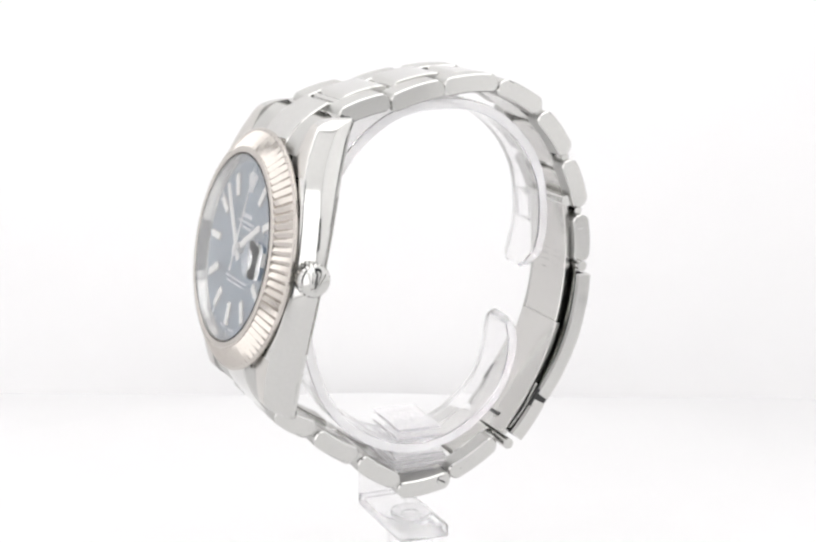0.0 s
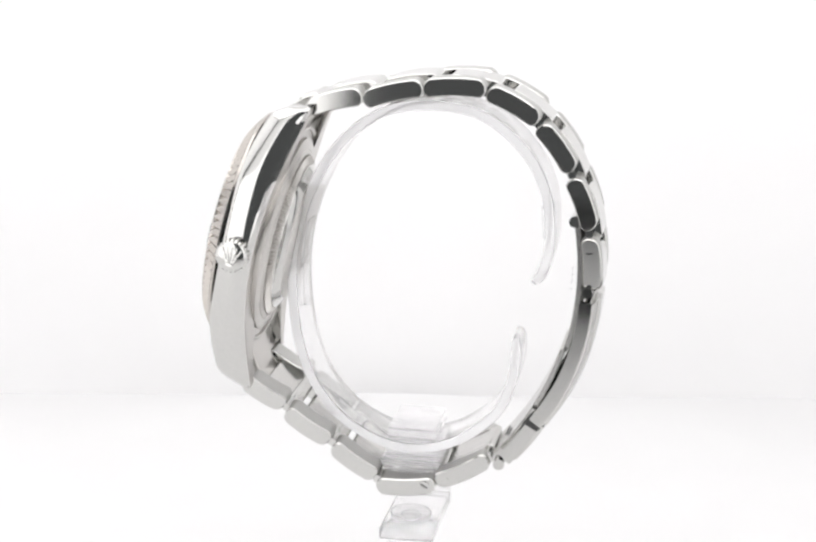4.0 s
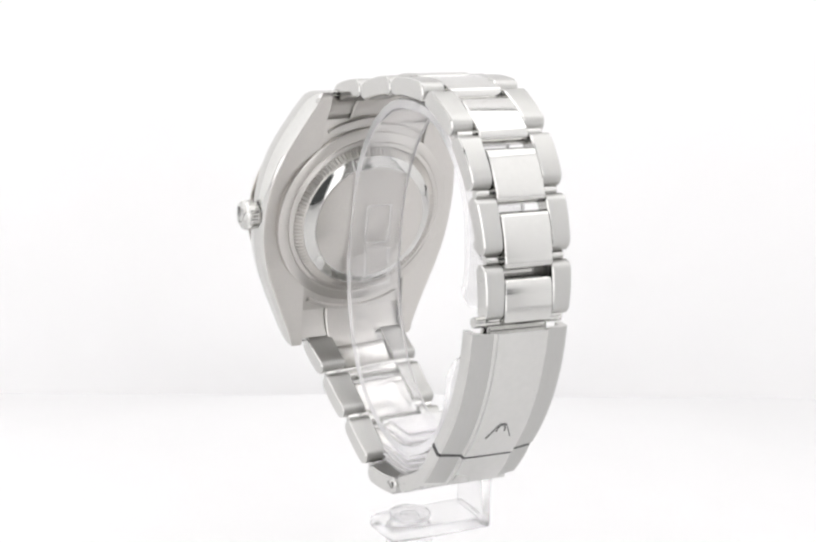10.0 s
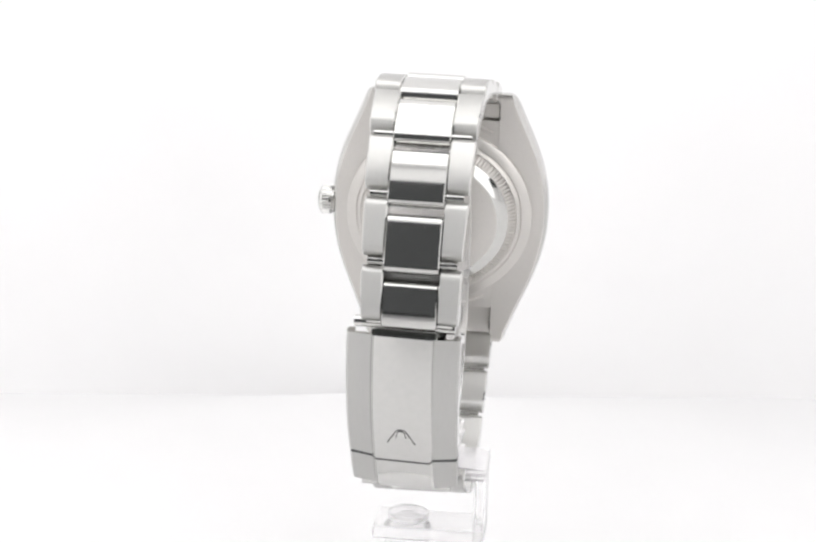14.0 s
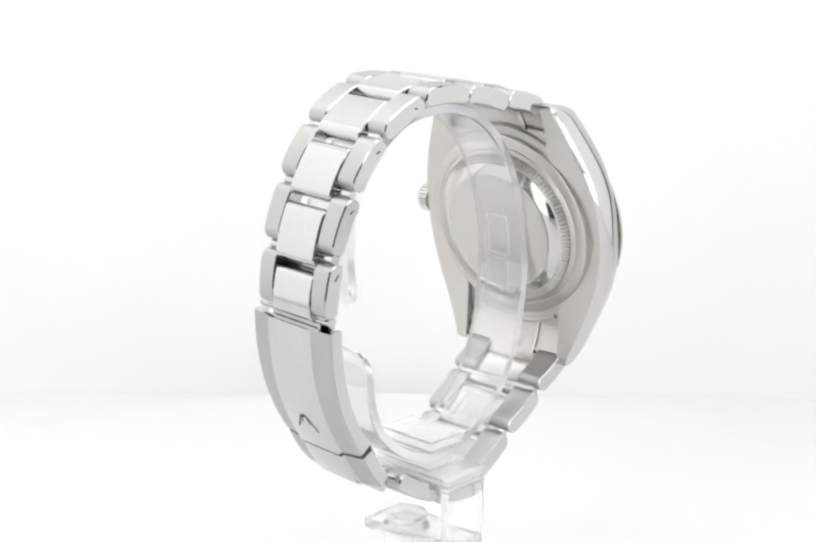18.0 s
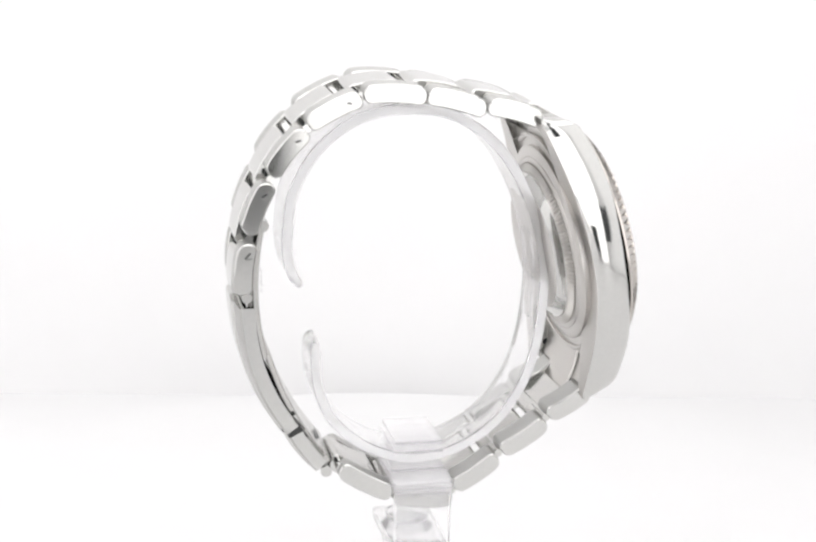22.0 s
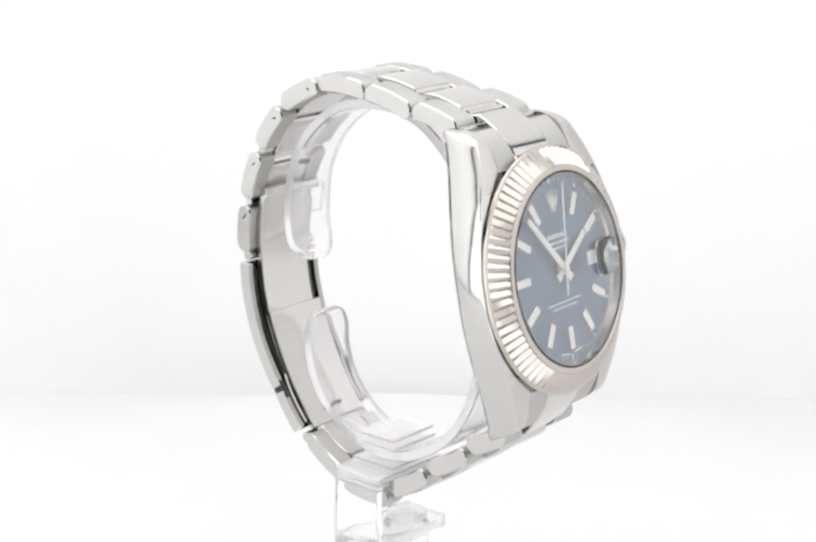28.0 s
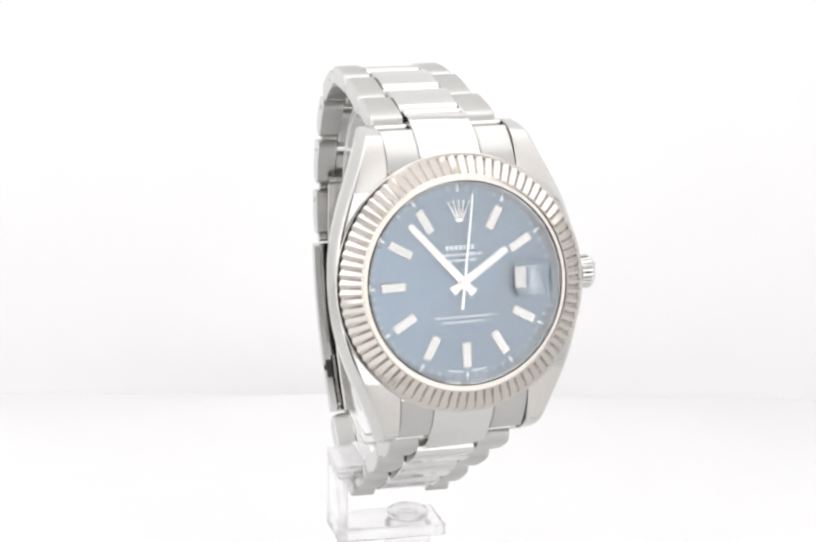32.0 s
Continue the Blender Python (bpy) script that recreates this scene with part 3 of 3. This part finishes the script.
def shell(name, a, b, bulge, section, mats, pick=None, n=14, nose=(0, 0)):
    """Sweep a closed (x, h) section along an arc in the loop's plane."""
    bm = bmesh.new()
    rings = []
    run = (b - a).normalized()
    for k, (p, nn) in enumerate(arc_through(a, b, bulge, n)):
        push = nose[0] if k == 0 else nose[1] if k == n else 0

        def slide(x):
            return run * push * max(0.0, 1 - (abs(x) / 5.2) ** 4)
        rings.append([CLASP_HANG @ Vector((XC + x, p.x + nn.x * h + slide(x).x, p.y + nn.y * h + slide(x).y)) for x, h in section])
    loft(bm, rings)
    me = finish(name, bm, mats, 25)
    if pick:
        for p in me.polygons:
            p.material_index = pick(p)
    return me


CLASP_HANG = Matrix.Translation((0.7, 0, 0)) @ settle(st((25.5, 28.0)), -1.7, -2.2)
C_TOP, C_JOINT, C_END = st((29.3, 39.2)), st((22.0, 18.4)), st((17.3, 11.9))
cover_section = [(-9.05, -2.3), (-9.05, -0.15), (-8.75, 0.22), (-5.0, 0.68), (-4.75, 1.02), (-4.4, 1.14), (4.4, 1.14), (4.75, 1.02), (5.0, 0.68), (8.75, 0.22), (9.05, -0.15), (9.05, -2.3),
                 (8.0, -2.3), (7.7, -0.45), (-7.7, -0.45), (-8.0, -2.3)]


def clasp_pick(p):
    x = abs(p.center.x / MM - XC)
    return 2 if abs(p.normal.x) > 0.8 else 1 if x < 5.2 else 0


cover = part("clasp_cover", shell("clasp_cover", C_TOP, C_JOINT, 1.9, cover_section, [brushed, polished, flank], clasp_pick, 14, (0, 0.75)), None, watch, "steel folding clasp cover with polished stripe")
lock_section = [(x * 0.995, h - 0.03) for x, h in cover_section]
part("clasp_lock", shell("clasp_lock", C_JOINT + (C_END - C_JOINT) * 0.10, C_END, 0.25, lock_section, [brushed, polished, flank], clasp_pick, 6, (0.75, 0)), None, watch, "steel safety catch of the clasp")
# near-black filler between cover and catch: the gap's shade put into its colour
part("clasp_seam_shade", shell("clasp_seam_shade", C_JOINT + (C_END - C_JOINT) * -0.10, C_JOINT + (C_END - C_JOINT) * 0.30, 0.0, [(x * 0.982, h - 0.10) for x, h in cover_section], [seam_dark], None, 2), None, watch, "dark filler for the shade in the clasp seam")
# emblem on the cover
arc = arc_through(C_TOP, C_JOINT, 1.9, 20)
p17, n17 = arc[15]
tan17 = (arc[16][0] - arc[14][0]).normalized()
me_m = CLASP_HANG @ Matrix(((1, 0, 0, XC), (0, n17.x, -tan17.x, p17.x + n17.x * 1.18), (0, n17.y, -tan17.y, p17.y + n17.y * 1.18), (0, 0, 0, 1))) @ Matrix.Diagonal((1, 1, -1, 1))
bm = bmesh.new()
for side in (-1, 1):
    for reach, tilt in ((1.55, 27), (0.62, 14)):
        box(bm, 0.13, 0.10, 3.3 if reach > 1 else 1.9, (0, 0, 0), 0, 1, me_m @ Matrix.Translation((side * reach, 0, 0.5 if reach > 1 else -0.35)) @ pose(0, 0, 0, 0, side * tilt))
bmesh.ops.create_icosphere(bm, subdivisions=2, radius=0.5, matrix=me_m @ Matrix.Translation((0, 0, -1.1)) @ Matrix.Diagonal((1.5, 0.25, 0.5, 1)))
part("emblem", bm, dark_gap, cover, "small raised emblem on the clasp")

# the folding blades under the cover
BL_TOP, BL_MID, BL_END = st((25.7, 51.5)), st((25.1, 30.3)), st((15.1, 12.5))
blade_section = [(-6.6, -0.2), (-6.6, 0.5), (-6.4, 0.65), (6.4, 0.65), (6.6, 0.5), (6.6, -0.2), (6.4, -0.35), (-6.4, -0.35)]
part("clasp_blade", shell("clasp_blade", BL_TOP, BL_MID, 1.4, [(x * 0.9 - 0.6, h) for x, h in blade_section], [blade_steel]), None, watch, "brushed inner blade of the clasp")
part("clasp_blade", shell("clasp_blade", BL_MID + Vector((-0.25, 0.6)), BL_END, 1.2, [(x, h - 0.15) for x, h in blade_section], [blade_steel]), None, watch, "brushed inner blade of the clasp")
for side in (-1, 1):          # thin bent lips that clip over the catch
    lip = [(side * 7.3 + x, h) for x, h in ((-0.25, -1.5), (0.25, -1.5), (0.25, 1.2), (-0.25, 1.2))]
    part("blade_lip", shell("blade_lip", st((21.9, 20.6)), st((16.9, 12.9)), 0.5, lip, [polished], None, 6), None, watch, "thin polished lip of the clasp blade")
# the blade's slot is a dark strip laid on, its shade as colour
slot = [(-2.0, -0.56), (2.0, -0.56), (2.0, -0.46), (-2.0, -0.46)]
part("blade_slot_shade", shell("blade_slot_shade", BL_MID + (BL_END - BL_MID) * 0.85, BL_MID + (BL_END - BL_MID) * 0.91, 0.3, slot, [dark_gap], None, 3), None, watch, "dark strip for the shade in the blade's slot")
for f, wd in ((0.40, 1.5), (0.45, 1.1), (0.50, 1.6), (0.56, 0.9)):      # engraved marks, too small to read
    mark = [(-wd, -0.38), (wd, -0.38), (wd, -0.33), (-wd, -0.33)]
    part("engraved_bar", shell("engraved_bar", BL_TOP + (BL_MID - BL_TOP) * f, BL_TOP + (BL_MID - BL_TOP) * (f + 0.022), 1.4 * 0.1, mark, [dark_gap], None, 2), None, watch, "engraved dark mark on the clasp blade")
blade2 = [(x * 0.8, h * 0.6 + 1.6) for x, h in blade_section]
part("clasp_blade", shell("clasp_blade", st((26.9, 46.0)), st((17.2, 14.9)), 3.4, blade2, [polished], None, 20), None, watch, "polished outer blade of the clasp")
for at, hw, r in ((BL_TOP, 6.6, 1.0), (BL_END + Vector((0.5, -1.5)), 7.6, 1.0), (st((28.3, 40.6)), 8.0, 0.9)):
    bm = bmesh.new()
    rod(bm, r, CLASP_HANG @ Vector((XC - hw, at.x, at.y)), CLASP_HANG @ Vector((XC + hw, at.x, at.y)), 18)
    part("hinge_pin", bm, polished, watch, "polished hinge pin of the clasp")

# ---------------------------------------------------------------- the clear stand
stand = tagged(new("watch_stand"), "clear acrylic watch stand with an open cuff", "stand")
CUFF_LINE = [(18.4, 64.8), (18.6, 61), (18.0, 56), (15.3, 50.2), (8.9, 44.9), (1.0, 42.7), (-7.3, 44.4), (-15.0, 50.2), (-19.9, 60), (-21.4, 74), (-19.0, 86.4), (-13.4, 96.8), (-5.5, 103), (3.0, 104.6), (11.5, 103.2),
             (18.5, 98.0), (22.6, 91.0), (23.7, 83.0), (22.9, 77.4), (20.8, 73.9)]


def cuff():
    """The open cuff that carries the bracelet: a bent strip with rounded tips."""
    bm = bmesh.new()
    pts = [Vector(p) for p in CUFF_LINE]
    pts = [pts[0] * 2 - pts[1], *pts, pts[-1] * 2 - pts[-2]]
    line = []
    for i in range(1, len(pts) - 2):
        a, b, c, d = pts[i - 1:i + 3]
        for k in range(5):
            t = k / 5
            line.append(0.5 * (2 * b + (c - a) * t + (2 * a - 5 * b + 4 * c - d) * t * t + (3 * b - a - 3 * c + d) * t ** 3))
    line.append(pts[-2])
    rings, n = [], len(line)
    for k, p in enumerate(line):
        tan = (line[min(k + 1, n - 1)] - line[max(k - 1, 0)]).normalized()
        nn = Vector((tan.y, -tan.x))
        hw = 5.2 * min(1, 0.45 + 0.55 * math.sqrt(min(1, min(k, n - 1 - k) / 5)))
        t = 0.75 * min(1, 0.25 + min(k, n - 1 - k) / 3)
        rings.append([(XC + x, p.x + nn.x * h, p.y + nn.y * h) for x, h in ((-hw, -t), (-hw + 0.25, -t - 0.15), (hw - 0.25, -t - 0.15), (hw, -t), (hw, t), (hw - 0.25, t + 0.15), (-hw + 0.25, t + 0.15), (-hw, t))])
    loft(bm, rings)
    return finish("cuff", bm, acrylic, 30)


def clear_part(name, bm, label=""):
    ob = part(name, bm, acrylic if name == "cuff" else cloudy if name == "clamp_plate" else clear_base, stand, label)
    if len(ob.data.materials) < 2:
        ob.data.materials.append(frosted)
    for p in ob.data.polygons:
        p.material_index = 1 if abs(p.normal.x) > 0.55 and name == "cuff" else 0
    ob.visible_shadow = False
    return ob


clear_part("cuff", cuff(), "clear bent cuff strip")


def raised_frame(a, b, inward):
    """A thin raised rectangle on the cuff's inner face, from a to b along the loop (y, z)."""
    a, b = Vector(a), Vector(b)
    d = (b - a).normalized()
    n = Vector((-d.y, d.x)) * inward
    mid, ln = (a + b) / 2 + n * 1.05, (b - a).length
    m = Matrix(((1, 0, 0, XC), (0, d.x, n.x, mid.x), (0, d.y, n.y, mid.y), (0, 0, 0, 1)))
    bm = bmesh.new()
    for x in (-2.4, 2.4):
        box(bm, 0.45, ln, 0.4, (x, 0, 0), 0.1, 1, m)
    for y in (-ln / 2, ln / 2):
        box(bm, 4.35, 0.45, 0.4, (0, y, 0), 0.1, 1, m)
    clear_part("raised_frame", bm, "clear raised rectangle on the cuff")


raised_frame((-20.9, 67.0), (-21.3, 74.0), -1)
raised_frame((-21.4, 75.2), (-20.3, 82.5), -1)
raised_frame((-13.9, 48.9), (-8.8, 45.2), 1)
raised_frame((23.6, 82.4), (23.1, 87.6), 1)
for z, wide, deep in ((38.6, 17.4, 10.0), (39.6, 17.6, 10.4), (40.6, 17.4, 10.4), (41.4, 13.0, 9.4), (44.6, 12.6, 8.8), (46.2, 12.2, 8.4)):
    bm = bmesh.new()
    box(bm, wide, deep, 0.55, (-5.4 if wide > 14 else -3.2, 0.6, z), 0.14, 1)
    clear_part("clamp_plate", bm, "thin clear plate of the clamp")
bm = bmesh.new()
box(bm, 1.8, 9.8, 14.2, (-13.2, 0.6, 33.5), 0.35)
clear_part("upright_plate", bm, "clear upright plate")
bm = bmesh.new()
box(bm, 20.0, 9.8, 2.3, (-4.1, 0.6, 27.1), 0.4)
clear_part("lower_arm", bm, "clear lower arm with a round boss")
bm = bmesh.new()
lathe(bm, [(0, 0), (3.6, 0), (3.8, 0.2), (3.8, 0.9), (3.5, 1.2), (1.8, 1.2), (1.6, 0.8), (0, 0.8)], 40, close=False)
bm.transform(Matrix.Translation((0, 0.5, 29.5)) @ pose(0, 0, 0, -90))
clear_part("boss", bm)
bm = bmesh.new()
rod(bm, 4.2, (0, 0.5, 2.9), (0, 0.5, 25.9), 32)
clear_part("peg", bm, "clear round peg")
bm = bmesh.new()
lathe(bm, [(0, 0), (22, 0), (22.4, 0.4), (22.4, 2.2), (21.6, 2.8), (0, 2.8)], 64, close=False)
bm.transform(Matrix.Translation((0, 0.5, 0)) @ pose(0, 0, 0, 90))
clear_part("foot", bm, "clear round foot on the turntable")


# ---------------------------------------------------------------- what turns
def motions():
    times = [float(k) for k in range(33)]
    walk(watch, [(t, pose(0, 0, 0, 0, 0, turn_angle(t) + YAW)) for t in times])
    walk(stand, [(t, pose(0, 0, 0, 0, 0, turn_angle(t))) for t in times])
    walk(turntable, [(t, pose(0, 0, 0, 0, 0, turn_angle(t))) for t in times])


motions()
